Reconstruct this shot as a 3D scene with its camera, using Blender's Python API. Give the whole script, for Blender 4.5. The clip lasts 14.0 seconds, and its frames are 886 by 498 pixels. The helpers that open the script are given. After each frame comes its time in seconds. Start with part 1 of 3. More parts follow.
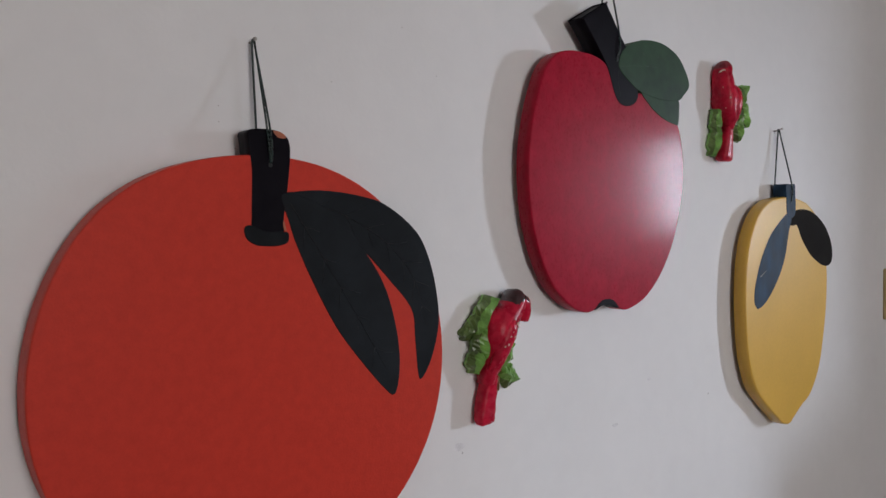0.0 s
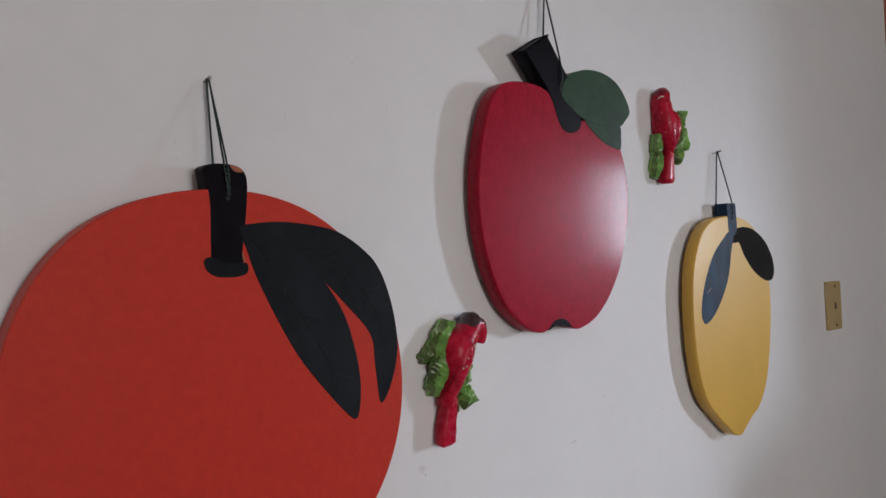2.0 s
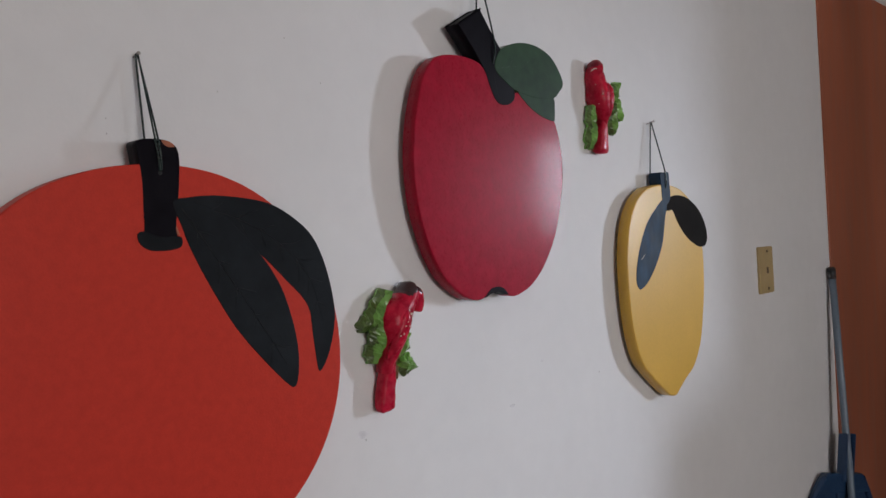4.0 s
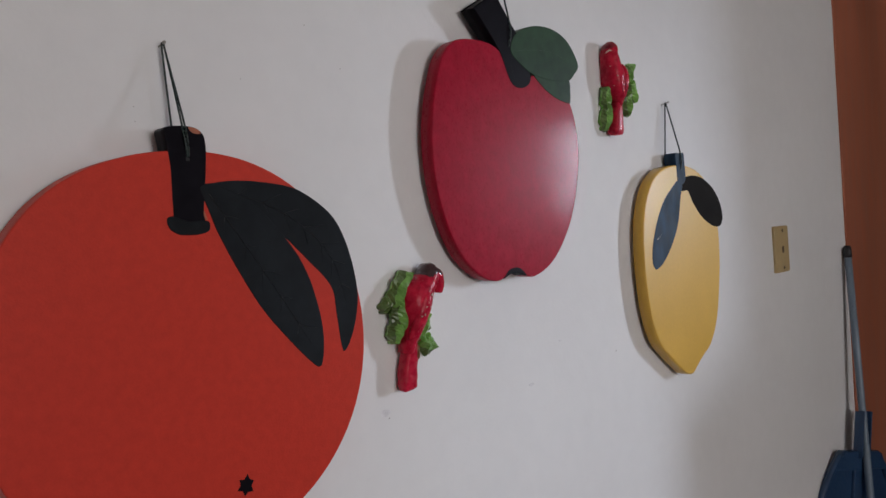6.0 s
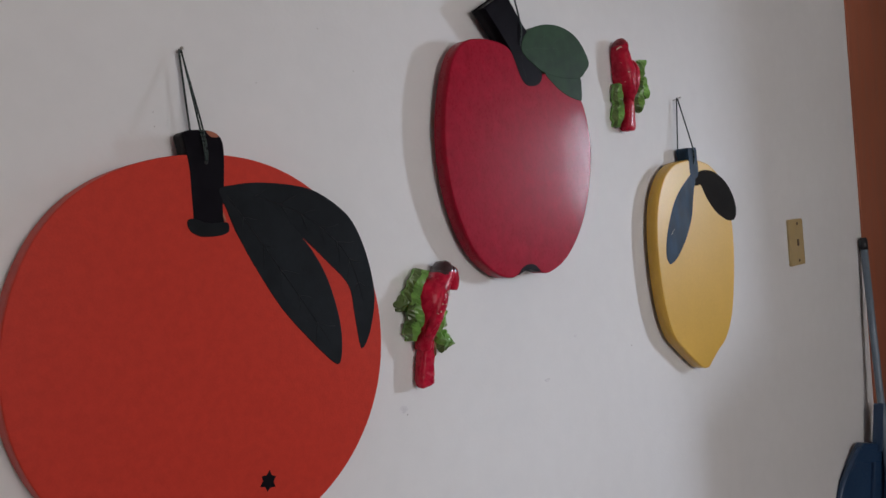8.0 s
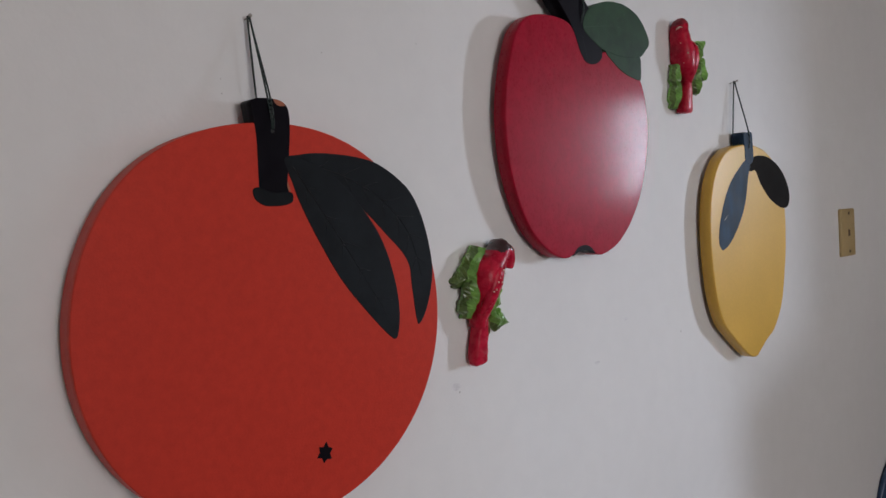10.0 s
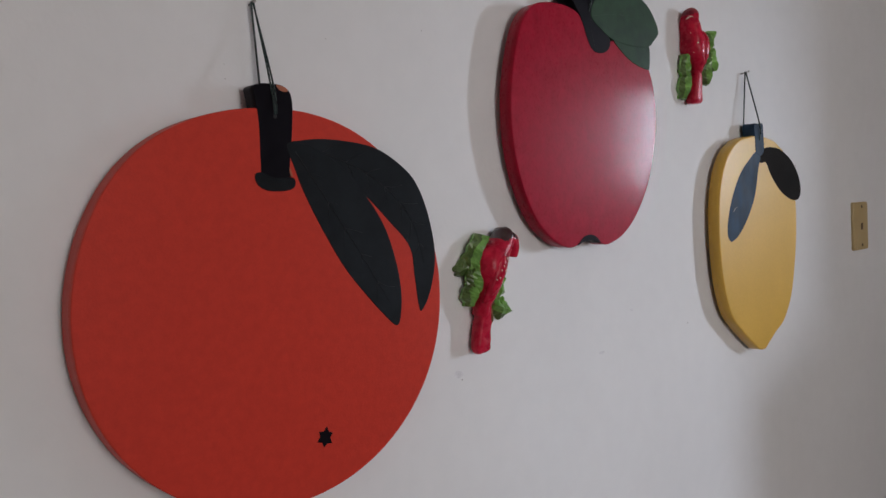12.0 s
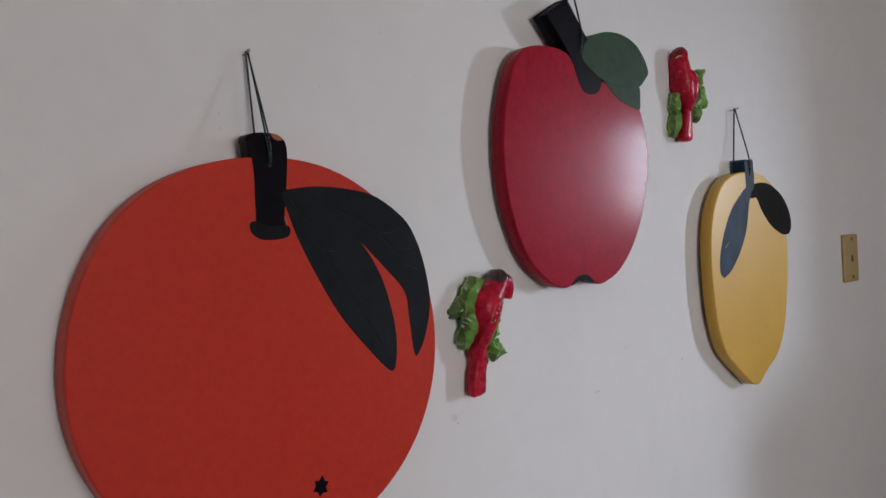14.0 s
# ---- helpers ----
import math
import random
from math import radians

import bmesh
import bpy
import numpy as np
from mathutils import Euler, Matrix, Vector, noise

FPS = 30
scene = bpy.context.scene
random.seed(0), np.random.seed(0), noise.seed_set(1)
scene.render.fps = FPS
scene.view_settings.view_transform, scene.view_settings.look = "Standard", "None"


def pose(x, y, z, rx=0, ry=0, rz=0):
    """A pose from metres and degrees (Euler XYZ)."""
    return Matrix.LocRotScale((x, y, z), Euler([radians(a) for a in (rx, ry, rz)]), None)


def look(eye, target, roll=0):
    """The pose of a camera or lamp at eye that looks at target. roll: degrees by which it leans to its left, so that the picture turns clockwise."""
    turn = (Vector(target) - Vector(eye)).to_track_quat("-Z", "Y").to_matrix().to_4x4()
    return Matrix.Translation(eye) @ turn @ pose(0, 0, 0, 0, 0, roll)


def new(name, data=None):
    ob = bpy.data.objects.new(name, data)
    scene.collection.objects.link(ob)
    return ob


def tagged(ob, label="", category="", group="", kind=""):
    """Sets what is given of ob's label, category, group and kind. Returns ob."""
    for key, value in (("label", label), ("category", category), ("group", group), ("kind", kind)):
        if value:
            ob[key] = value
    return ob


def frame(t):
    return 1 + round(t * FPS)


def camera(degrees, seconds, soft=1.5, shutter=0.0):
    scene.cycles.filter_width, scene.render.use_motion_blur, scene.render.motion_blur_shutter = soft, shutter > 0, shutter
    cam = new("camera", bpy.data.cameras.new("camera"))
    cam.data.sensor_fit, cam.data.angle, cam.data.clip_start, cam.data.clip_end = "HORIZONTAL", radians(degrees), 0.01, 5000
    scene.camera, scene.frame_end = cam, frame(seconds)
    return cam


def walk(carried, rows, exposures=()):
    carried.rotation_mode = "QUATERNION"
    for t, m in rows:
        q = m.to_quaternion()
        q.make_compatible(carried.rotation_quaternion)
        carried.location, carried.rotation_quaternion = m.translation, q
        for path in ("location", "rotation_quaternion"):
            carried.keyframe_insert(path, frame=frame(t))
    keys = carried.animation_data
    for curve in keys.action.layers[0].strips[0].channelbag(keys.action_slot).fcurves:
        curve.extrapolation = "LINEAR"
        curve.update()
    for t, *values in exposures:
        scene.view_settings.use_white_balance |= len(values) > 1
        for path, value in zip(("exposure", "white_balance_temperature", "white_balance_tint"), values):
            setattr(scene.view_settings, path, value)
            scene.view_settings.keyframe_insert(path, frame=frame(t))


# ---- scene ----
# ---- camera ----
cam = camera(56.0, 14.0, soft=1.5)
ROWS = [
    (0.0, -0.2131, -0.7884, 1.3755, -40.41, -0.86, -0.12),
    (0.5, -0.2250, -0.8168, 1.3755, -41.55, 0.23, -0.82),
    (1.0, -0.2373, -0.8181, 1.3893, -42.89, 0.50, -1.97),
    (1.5, -0.2498, -0.8252, 1.3780, -42.98, 1.01, -2.28),
    (2.0, -0.2326, -0.8137, 1.3656, -43.40, 1.40, -2.26),
    (2.5, -0.2281, -0.8137, 1.3594, -44.80, 0.76, -1.88),
    (3.0, -0.2280, -0.8341, 1.3589, -45.95, 0.01, -2.27),
    (5.5, -0.2488, -0.8568, 1.3577, -45.67, -1.07, -4.26),
    (6.0, -0.2534, -0.8590, 1.3547, -45.38, -1.45, -4.04),
    (6.5, -0.2541, -0.8670, 1.3590, -44.96, -1.50, -4.01),
    (7.0, -0.2434, -0.8701, 1.3611, -44.69, -1.40, -4.27),
    (7.5, -0.2523, -0.8738, 1.3573, -44.64, -1.22, -4.90),
    (10.0, -0.2878, -0.8320, 1.3473, -42.49, -2.45, -3.39),
    (10.5, -0.2885, -0.8309, 1.3470, -41.93, -2.32, -2.99),
    (11.0, -0.2859, -0.8265, 1.3436, -41.58, -2.50, -2.66),
    (11.5, -0.2782, -0.8386, 1.3431, -41.25, -2.73, -2.64),
    (12.0, -0.2770, -0.8438, 1.3402, -41.39, -2.92, -2.88),
    (12.5, -0.2720, -0.8434, 1.3592, -41.65, -2.99, -3.02),
    (13.0, -0.2742, -0.8385, 1.3611, -41.67, -2.17, -3.19),
    (13.5, -0.2787, -0.8397, 1.3638, -41.95, -1.63, -3.20),
    (14.0, -0.2794, -0.8412, 1.3642, -42.11, -1.20, -3.32),
]
walk(cam, [(t, pose(x, y, z, 0, 0, yaw) @ pose(0, 0, 0, 90 + pitch, 0, 0) @ pose(0, 0, 0, 0, 0, roll))
           for t, x, y, z, yaw, pitch, roll in ROWS],
     exposures=((0.0, 0.20), (1.5, 0.20), (3.0, 0.19), (6.0, 0.17), (7.5, 0.16), (10.0, 0.13), (14.0, 0.11)))

# ---- world and lights ----
world = bpy.data.worlds.new("sky")
scene.world = world
world.use_nodes = True
sky = world.node_tree.nodes.new("ShaderNodeTexSky")
sky.sky_type, sky.sun_disc = "NISHITA", False
sky.sun_elevation, sky.sun_rotation = radians(35), radians(200)
world.node_tree.links.new(sky.outputs[0], world.node_tree.nodes["Background"].inputs[0])
world.node_tree.nodes["Background"].inputs[1].default_value = 0.08


def window_light(name, eye, target, width, height, watts, color):
    lamp = bpy.data.lights.new(name, "AREA")
    lamp.shape, lamp.size, lamp.size_y, lamp.energy, lamp.color = "RECTANGLE", width, height, watts, color
    ob = new(name, lamp)
    ob.matrix_world = look(eye, target)
    return ob


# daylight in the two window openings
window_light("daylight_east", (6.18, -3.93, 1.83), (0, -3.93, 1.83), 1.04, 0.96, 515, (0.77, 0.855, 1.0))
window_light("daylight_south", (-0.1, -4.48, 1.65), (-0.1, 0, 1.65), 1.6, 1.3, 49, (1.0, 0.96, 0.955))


# ---- materials ----
def material(name, color, rough=0.5, spread=0.12, grain=60.0, blotch=4.0, bump=0.1, bump_scale=200.0, metal=0.0,
             coat=0.0, coat_rough=0.15, second=None, stretch=(1, 1, 1), rough_spread=0.08, specular=0.5, bump_distance=0.001,
             tint=None, coat_bump=None):
    """A painted or plain surface: colour varied by broad blotches and fine grain, uneven gloss, fine relief."""
    m = bpy.data.materials.new(name)
    m.use_nodes = True
    nodes, link = m.node_tree.nodes, m.node_tree.links.new
    shader = nodes["Principled BSDF"]
    coords = nodes.new("ShaderNodeTexCoord")
    mapping = nodes.new("ShaderNodeMapping")
    mapping.inputs["Scale"].default_value = stretch
    link(coords.outputs["Object"], mapping.inputs["Vector"])

    def noise_of(scale, detail=4.0):
        n = nodes.new("ShaderNodeTexNoise")
        n.inputs["Scale"].default_value, n.inputs["Detail"].default_value = scale, detail
        link(mapping.outputs["Vector"], n.inputs["Vector"])
        return n

    broad, fine = noise_of(blotch), noise_of(grain)
    both = nodes.new("ShaderNodeMath")
    both.operation = "MULTIPLY_ADD"
    link(fine.outputs["Fac"], both.inputs[0])
    both.inputs[1].default_value = 0.5
    link(broad.outputs["Fac"], both.inputs[2])
    ramp = nodes.new("ShaderNodeMapRange")
    ramp.inputs["From Min"].default_value, ramp.inputs["From Max"].default_value = 0.5, 1.0
    link(both.outputs[0], ramp.inputs["Value"])
    mix = nodes.new("ShaderNodeMix")
    mix.data_type = "RGBA"
    low = [c * (1 - spread) for c in color]
    high = second or [min(1.0, c * (1 + spread)) for c in color]
    mix.inputs[6].default_value, mix.inputs[7].default_value = (*low, 1), (*high, 1)
    link(ramp.outputs["Result"], mix.inputs["Factor"])
    link(mix.outputs[2], shader.inputs["Base Color"])
    gloss = nodes.new("ShaderNodeMapRange")
    gloss.inputs["From Min"].default_value, gloss.inputs["From Max"].default_value = 0.3, 0.7
    gloss.inputs["To Min"].default_value = max(0.03, rough - rough_spread)
    gloss.inputs["To Max"].default_value = min(1.0, rough + rough_spread)
    link(fine.outputs["Fac"], gloss.inputs["Value"])
    link(gloss.outputs["Result"], shader.inputs["Roughness"])
    shader.inputs["Metallic"].default_value = metal
    shader.inputs["Specular IOR Level"].default_value = specular
    shader.inputs["Coat Weight"].default_value = coat
    shader.inputs["Coat Roughness"].default_value = coat_rough
    relief = nodes.new("ShaderNodeBump")
    relief.inputs["Strength"].default_value, relief.inputs["Distance"].default_value = bump, bump_distance
    link(noise_of(bump_scale, 3.0).outputs["Fac"], relief.inputs["Height"])
    link(relief.outputs["Normal"], shader.inputs["Normal"])
    if tint:
        shader.inputs["Specular Tint"].default_value = shader.inputs["Coat Tint"].default_value = (*tint, 1)
    if coat_bump:
        ripple = nodes.new("ShaderNodeBump")
        ripple.inputs["Strength"].default_value, ripple.inputs["Distance"].default_value = coat_bump, bump_distance
        link(noise_of(bump_scale * 0.75, 2.0).outputs["Fac"], ripple.inputs["Height"])
        link(ripple.outputs["Normal"], shader.inputs["Coat Normal"])
    return m


WALL = material("wall_paint", (0.715, 0.71, 0.718), 0.75, 0.04, 30, 2.6, 0.16, 140, bump_distance=0.0012)
ROOM = material("room_paint", (0.66, 0.64, 0.62), 0.8, 0.04, 30, 1.2, 0.2, 120)
CEIL = material("ceiling_paint", (0.80, 0.79, 0.77), 0.85, 0.03, 30, 1.2, 0.15, 120)
# for the added light blockers, dark so the glossy fruit mirrors little
LIGHTBLOCK = material("dark_light_block", (0.10, 0.050, 0.030), 0.6, 0.25, 26, 3.0, 0.12, 70, stretch=(1, 1, 0.2))
FLOOR = material("floor_glaze", (0.20, 0.155, 0.125), 0.35, 0.15, 30, 3, 0.1, 80)
DOORWOOD = material("stained_door_wood", (0.40, 0.135, 0.078), 0.40, 0.28, 26, 3.0, 0.12, 70, stretch=(1, 1, 0.18), specular=0.2)
ORANGE = material("orange_paint", (0.515, 0.041, 0.026), 0.45, 0.07, 420, 90, 0.45, 420, rough_spread=0.05, bump_distance=0.0007, specular=0.11)
APPLE = material("apple_paint", (0.325, 0.010, 0.028), 0.34, 0.16, 260, 60, 0.24, 200, rough_spread=0.12, bump_distance=0.0006, specular=0.038, coat=0.062, coat_rough=0.10,
                 stretch=(1.1, 1, 0.8), tint=(0.92, 0.86, 1.0), coat_bump=0.42)
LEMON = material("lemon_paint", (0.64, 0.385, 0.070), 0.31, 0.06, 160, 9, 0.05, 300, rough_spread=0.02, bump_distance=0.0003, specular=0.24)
# darker, browner yellow than the front
LEMON_EDGE = material("lemon_edge_tone", (0.50, 0.26, 0.058), 0.5, 0.20, 80, 14, 0.3, 260, specular=0.2)
BLACK = material("black_stem_paint", (0.008, 0.007, 0.010), 0.40, 0.3, 60, 12, 0.12, 220, specular=0.035)
BLACKLEAF = material("black_green_leaf_paint", (0.0120, 0.0145, 0.0175), 0.52, 0.35, 70, 9, 0.15, 260, specular=0.08, rough_spread=0.04)
PALEVEIN = material("pale_vein_paint", (0.075, 0.115, 0.075), 0.45, 0.2, 60, 9, 0.1, 260, specular=0.1)
VEIN = material("vein_ink", (0.0018, 0.0018, 0.002), 0.5, 0.2, 60, 9, 0.1, 260)
MATTBLACK = material("matt_brown_black_paint", (0.016, 0.014, 0.013), 0.8, 0.35, 70, 12, 0.15, 260, specular=0.05)
NAVY = material("navy_leaf_paint", (0.014, 0.034, 0.064), 0.52, 0.6, 60, 22, 0.12, 150, stretch=(1, 1, 0.5), specular=0.12, rough_spread=0.10)
GREENLEAF = material("green_leaf_paint", (0.026, 0.058, 0.030), 0.48, 0.42, 60, 10, 0.1, 200, specular=0.09)
BARE = material("bare_reddish_wood", (0.36, 0.11, 0.055), 0.6, 0.2, 80, 12, 0.2, 200)
CORD = material("dark_green_cord", (0.008, 0.022, 0.020), 0.30, 0.3, 300, 60, 0.4, 900)
STEEL = material("dull_steel", (0.35, 0.33, 0.31), 0.4, 0.2, 300, 60, 0.2, 500, metal=1.0)
BIRDRED = material("red_glaze", (0.42, 0.010, 0.034), 0.28, 0.32, 120, 40, 0.3, 190, specular=0.15, bump_distance=0.0012)
# paler copy of the red, for the tail's side that faces the light
BIRDLIT = material("lit_red_glaze", (0.52, 0.045, 0.07), 0.35, 0.25, 90, 22, 0.3, 160, specular=0.15)
BIRDDARK = material("dark_head_paint", (0.035, 0.012, 0.014), 0.3, 0.5, 90, 40, 0.3, 160, coat=0.2)
BIRDCAP = material("dark_red_glaze", (0.17, 0.012, 0.022), 0.3, 0.4, 90, 40, 0.3, 160, specular=0.3)
CREAM = material("cream_paint", (0.70, 0.60, 0.50), 0.4, 0.1, 90, 40, 0.1, 160)
LEAFGREEN = material("leaf_green_glaze", (0.15, 0.33, 0.065), 0.34, 0.6, 90, 30, 0.35, 260, coat=0.08)
LEAFOLIVE = material("olive_leaf_glaze", (0.075, 0.125, 0.032), 0.36, 0.5, 90, 30, 0.35, 260, coat=0.08)
LEAFRUST = material("rust_leaf_glaze", (0.19, 0.10, 0.040), 0.36, 0.5, 90, 40, 0.35, 260, coat=0.08)
BARK = material("brown_branch_glaze", (0.16, 0.11, 0.05), 0.35, 0.4, 110, 45, 0.4, 260, coat=0.2)
PLATE = material("aged_ivory_plastic", (0.42, 0.31, 0.145), 0.5, 0.08, 90, 18, 0.1, 300)
HOLE = material("dark_recess", (0.10, 0.065, 0.035), 0.7, 0.2, 90, 18, 0.1, 300)
STICK = material("grey_blue_coated_steel", (0.15, 0.195, 0.25), 0.35, 0.12, 120, 12, 0.1, 300)
CAP = material("black_plastic", (0.018, 0.018, 0.022), 0.45, 0.2, 120, 12, 0.1, 300)
BLUEPLASTIC = material("dark_blue_plastic", (0.017, 0.046, 0.108), 0.40, 0.15, 120, 10, 0.15, 260)
BRISTLE = material("bristle", (0.05, 0.06, 0.09), 0.6, 0.3, 200, 20, 0.2, 300)
MARK = material("wall_smudge", (0.675, 0.665, 0.685), 0.8, 0.2, 400, 80, 0.1, 400)
SPECK = material("dark_speck", (0.42, 0.40, 0.40), 0.8, 0.2, 400, 80, 0.1, 400)
FRAME = material("white_window_paint", (0.78, 0.77, 0.74), 0.4, 0.03, 60, 8, 0.1, 260)
GLASS = bpy.data.materials.new("window_glass")
GLASS.use_nodes = True
GLASS.node_tree.nodes["Principled BSDF"].inputs["Transmission Weight"].default_value = 1.0
GLASS.node_tree.nodes["Principled BSDF"].inputs["Roughness"].default_value = 0.0
GLASS.node_tree.nodes["Principled BSDF"].inputs["IOR"].default_value = 1.45


# ---- building helpers ----
def part(name, bm, mat, parent=None, label=""):
    """Link a bmesh as one mesh object, under parent if there is one."""
    data = bpy.data.meshes.new(name)
    bmesh.ops.recalc_face_normals(bm, faces=bm.faces[:])
    bm.to_mesh(data)
    bm.free()
    for m in mat if isinstance(mat, (list, tuple)) else (mat,):
        data.materials.append(m)
    ob = new(name, data)
    if parent:
        ob.parent = parent
    return tagged(ob, label)


def thing(name, place, label, category, group="", kind=""):
    ob = new(name)
    ob.location = place
    ob.empty_display_size = 0.05
    return tagged(ob, label, category, group, kind)


def add_box(bm, lo, hi, bevel=0.0):
    made = bmesh.ops.create_cube(bm, size=1.0, matrix=Matrix.Translation([(a + b) / 2 for a, b in zip(lo, hi)])
                                 @ Matrix.Diagonal([b - a for a, b in zip(lo, hi)] + [1]))["verts"]
    if bevel:
        edges = {e for v in made for e in v.link_edges}
        bmesh.ops.bevel(bm, geom=list(edges), offset=bevel, segments=2, affect="EDGES", profile=0.5)
    return bm


def box(lo, hi, bevel=0.0):
    return add_box(bmesh.new(), lo, hi, bevel)


def spline(points, steps=8, closed=True):
    """Catmull-Rom curve through 2D or 3D control points."""
    pts = [Vector(p) for p in points]
    n, out = len(pts), []
    for i in range(n if closed else n - 1):
        if closed:
            a, b, c, d = (pts[(i + k) % n] for k in (-1, 0, 1, 2))
        else:
            a, b, c, d = (pts[min(max(i + k, 0), n - 1)] for k in (-1, 0, 1, 2))
        for s in range(steps):
            u = s / steps
            out.append(0.5 * (2 * b + (c - a) * u + (2 * a - 5 * b + 4 * c - d) * u * u + (3 * b - a - 3 * c + d) * u ** 3))
    if not closed:
        out.append(pts[-1])
    return out


def board(outline, back, front, edge=0.002, rings=4):
    """A flat cut-out, its outline in the wall's plane, with a rounded front edge. Depths are distances from the wall."""
    n = len(outline)
    area = sum(outline[i - 1].x * outline[i].y - outline[i].x * outline[i - 1].y for i in range(n))
    pts = outline if area > 0 else outline[::-1]
    normals = []
    for i in range(n):
        d = (pts[(i + 1) % n] - pts[i - 1]).normalized()
        normals.append(Vector((-d.y, d.x)))
    bm = bmesh.new()
    levels = [(0.0, back), (0.0, front - edge)]
    for k in range(1, rings + 1):
        a = math.pi / 2 * k / rings
        levels.append((edge * (1 - math.cos(a)), front - edge + edge * math.sin(a)))
    loops = [[bm.verts.new((p.x + q.x * inset, -depth, p.y + q.y * inset)) for p, q in zip(pts, normals)] for inset, depth in levels]
    for a, b in zip(loops, loops[1:]):
        for i in range(n):
            bm.faces.new((a[i - 1], a[i], b[i], b[i - 1])).smooth = True
    bm.faces.new(loops[-1])
    bm.faces.new(loops[0][::-1])
    return bm


def shifted(points, cx, cz):
    return [(x - cx, z - cz) for x, z in points]


def sweep(sections, around=18, bm=None, shape=2.0):
    """A closed body along sections (x, depth, z, half width in the wall's plane, half depth)."""
    bm = bm or bmesh.new()
    pts = [Vector((x, -y, z)) for x, y, z, w, d in sections]
    rings = []
    for i, (x, y, z, w, d) in enumerate(sections):
        t = pts[min(i + 1, len(pts) - 1)] - pts[max(i - 1, 0)]
        t.y *= 0.3
        t.normalize()
        side = Vector((t.z, 0, -t.x)).normalized()
        out = side.cross(t)
        ring = []
        for k in range(around):
            a = math.tau * k / around
            c, s = math.cos(a), math.sin(a)
            ring.append(bm.verts.new(pts[i] + side * (w * math.copysign(abs(c) ** (2 / shape), c)) + out * (d * math.copysign(abs(s) ** (2 / shape), s))))
        rings.append(ring)
    for a, b in zip(rings, rings[1:]):
        for k in range(around):
            bm.faces.new((a[k - 1], a[k], b[k], b[k - 1])).smooth = True
    for ring in (rings[0], rings[-1]):
        bm.faces.new(ring).smooth = True
    return bm


def smooth_sections(keys, steps=5):
    return [tuple(v) for v in spline_nd(keys, steps)]


def spline_nd(keys, steps):
    keys = [np.array(k, float) for k in keys]
    out = []
    for i in range(len(keys) - 1):
        a, b, c, d = (keys[min(max(i + k, 0), len(keys) - 1)] for k in (-1, 0, 1, 2))
        for s in range(steps):
            u = s / steps
            out.append(0.5 * (2 * b + (c - a) * u + (2 * a - 5 * b + 4 * c - d) * u * u + (3 * b - a - 3 * c + d) * u ** 3))
    out.append(keys[-1])
    return out


def cord(points, radius, bm=None, around=7, steps=6):
    """A round cord through 3D points."""
    bm = bm or bmesh.new()
    pts = spline(points, steps, closed=False)
    rings = []
    for i, p in enumerate(pts):
        t = (pts[min(i + 1, len(pts) - 1)] - pts[max(i - 1, 0)]).normalized()
        side = t.cross(Vector((0.3, 1, 0.2))).normalized()
        up = side.cross(t)
        rings.append([bm.verts.new(p + radius * (math.cos(math.tau * k / around) * side + math.sin(math.tau * k / around) * up)) for k in range(around)])
    for a, b in zip(rings, rings[1:]):
        for k in range(around):
            bm.faces.new((a[k - 1], a[k], b[k], b[k - 1])).smooth = True
    bm.faces.new(rings[0])
    bm.faces.new(rings[-1])
    return bm


def ribbon(points, width, depth, height=0.0003):
    """A thin painted line on a front at that depth, tapering to its end."""
    pts = [p for p in spline(points, 5, closed=False)]
    bm = bmesh.new()
    n = len(pts)
    rows = []
    for i, p in enumerate(pts):
        t = (pts[min(i + 1, n - 1)] - pts[max(i - 1, 0)]).normalized()
        w = width * (1 - 0.75 * i / (n - 1)) / 2
        side = Vector((-t.y, t.x)) * w
        rows.append([bm.verts.new((q.x, -d, q.y)) for q, d in ((p + side, depth - 0.0004), (p, depth + height), (p - side, depth - 0.0004))])
    for a, b in zip(rows, rows[1:]):
        for k in (0, 1):
            bm.faces.new((a[k], a[k + 1], b[k + 1], b[k]))
    return bm


def nail(name, x, z, reach=0.016, lean=0.12, radius=0.0011):
    bm = bmesh.new()
    cord([(x, 0.01, z - 0.002), (x, -reach * 0.5, z), (x, -reach, z + reach * lean)], radius, bm, 8, 3)
    cord([(x, -reach + 0.0006, z + reach * lean), (x, -reach - 0.0012, z + reach * lean + 0.0002)], radius * 1.9, bm, 10, 1)
    return tagged(part(name, bm, STEEL), "small dull steel nail driven into the painted wall", "nail", "nails that hold the fruit boards")


# ---- the room ----
X0, X1, Y0, TOP = -3.2, 6.2, -4.5, 2.55
DOOR0, DOOR1, DOORTOP = 2.262, 3.08, 2.08


def wall_with_hole(lo, hi, axis, a0, a1, z0, z1):
    """A wall from box lo to hi with one opening; axis 0: along x, 1: along y."""
    bm = bmesh.new()
    def piece(s, e, b, t):
        p, q = list(lo), list(hi)
        p[axis], q[axis], p[2], q[2] = s, e, b, t
        if e - s > 1e-4 and t - b > 1e-4:
            add_box(bm, p, q)
    piece(lo[axis], a0, lo[2], hi[2])
    piece(a1, hi[axis], lo[2], hi[2])
    piece(a0, a1, lo[2], z0)
    piece(a0, a1, z1, hi[2])
    return bm


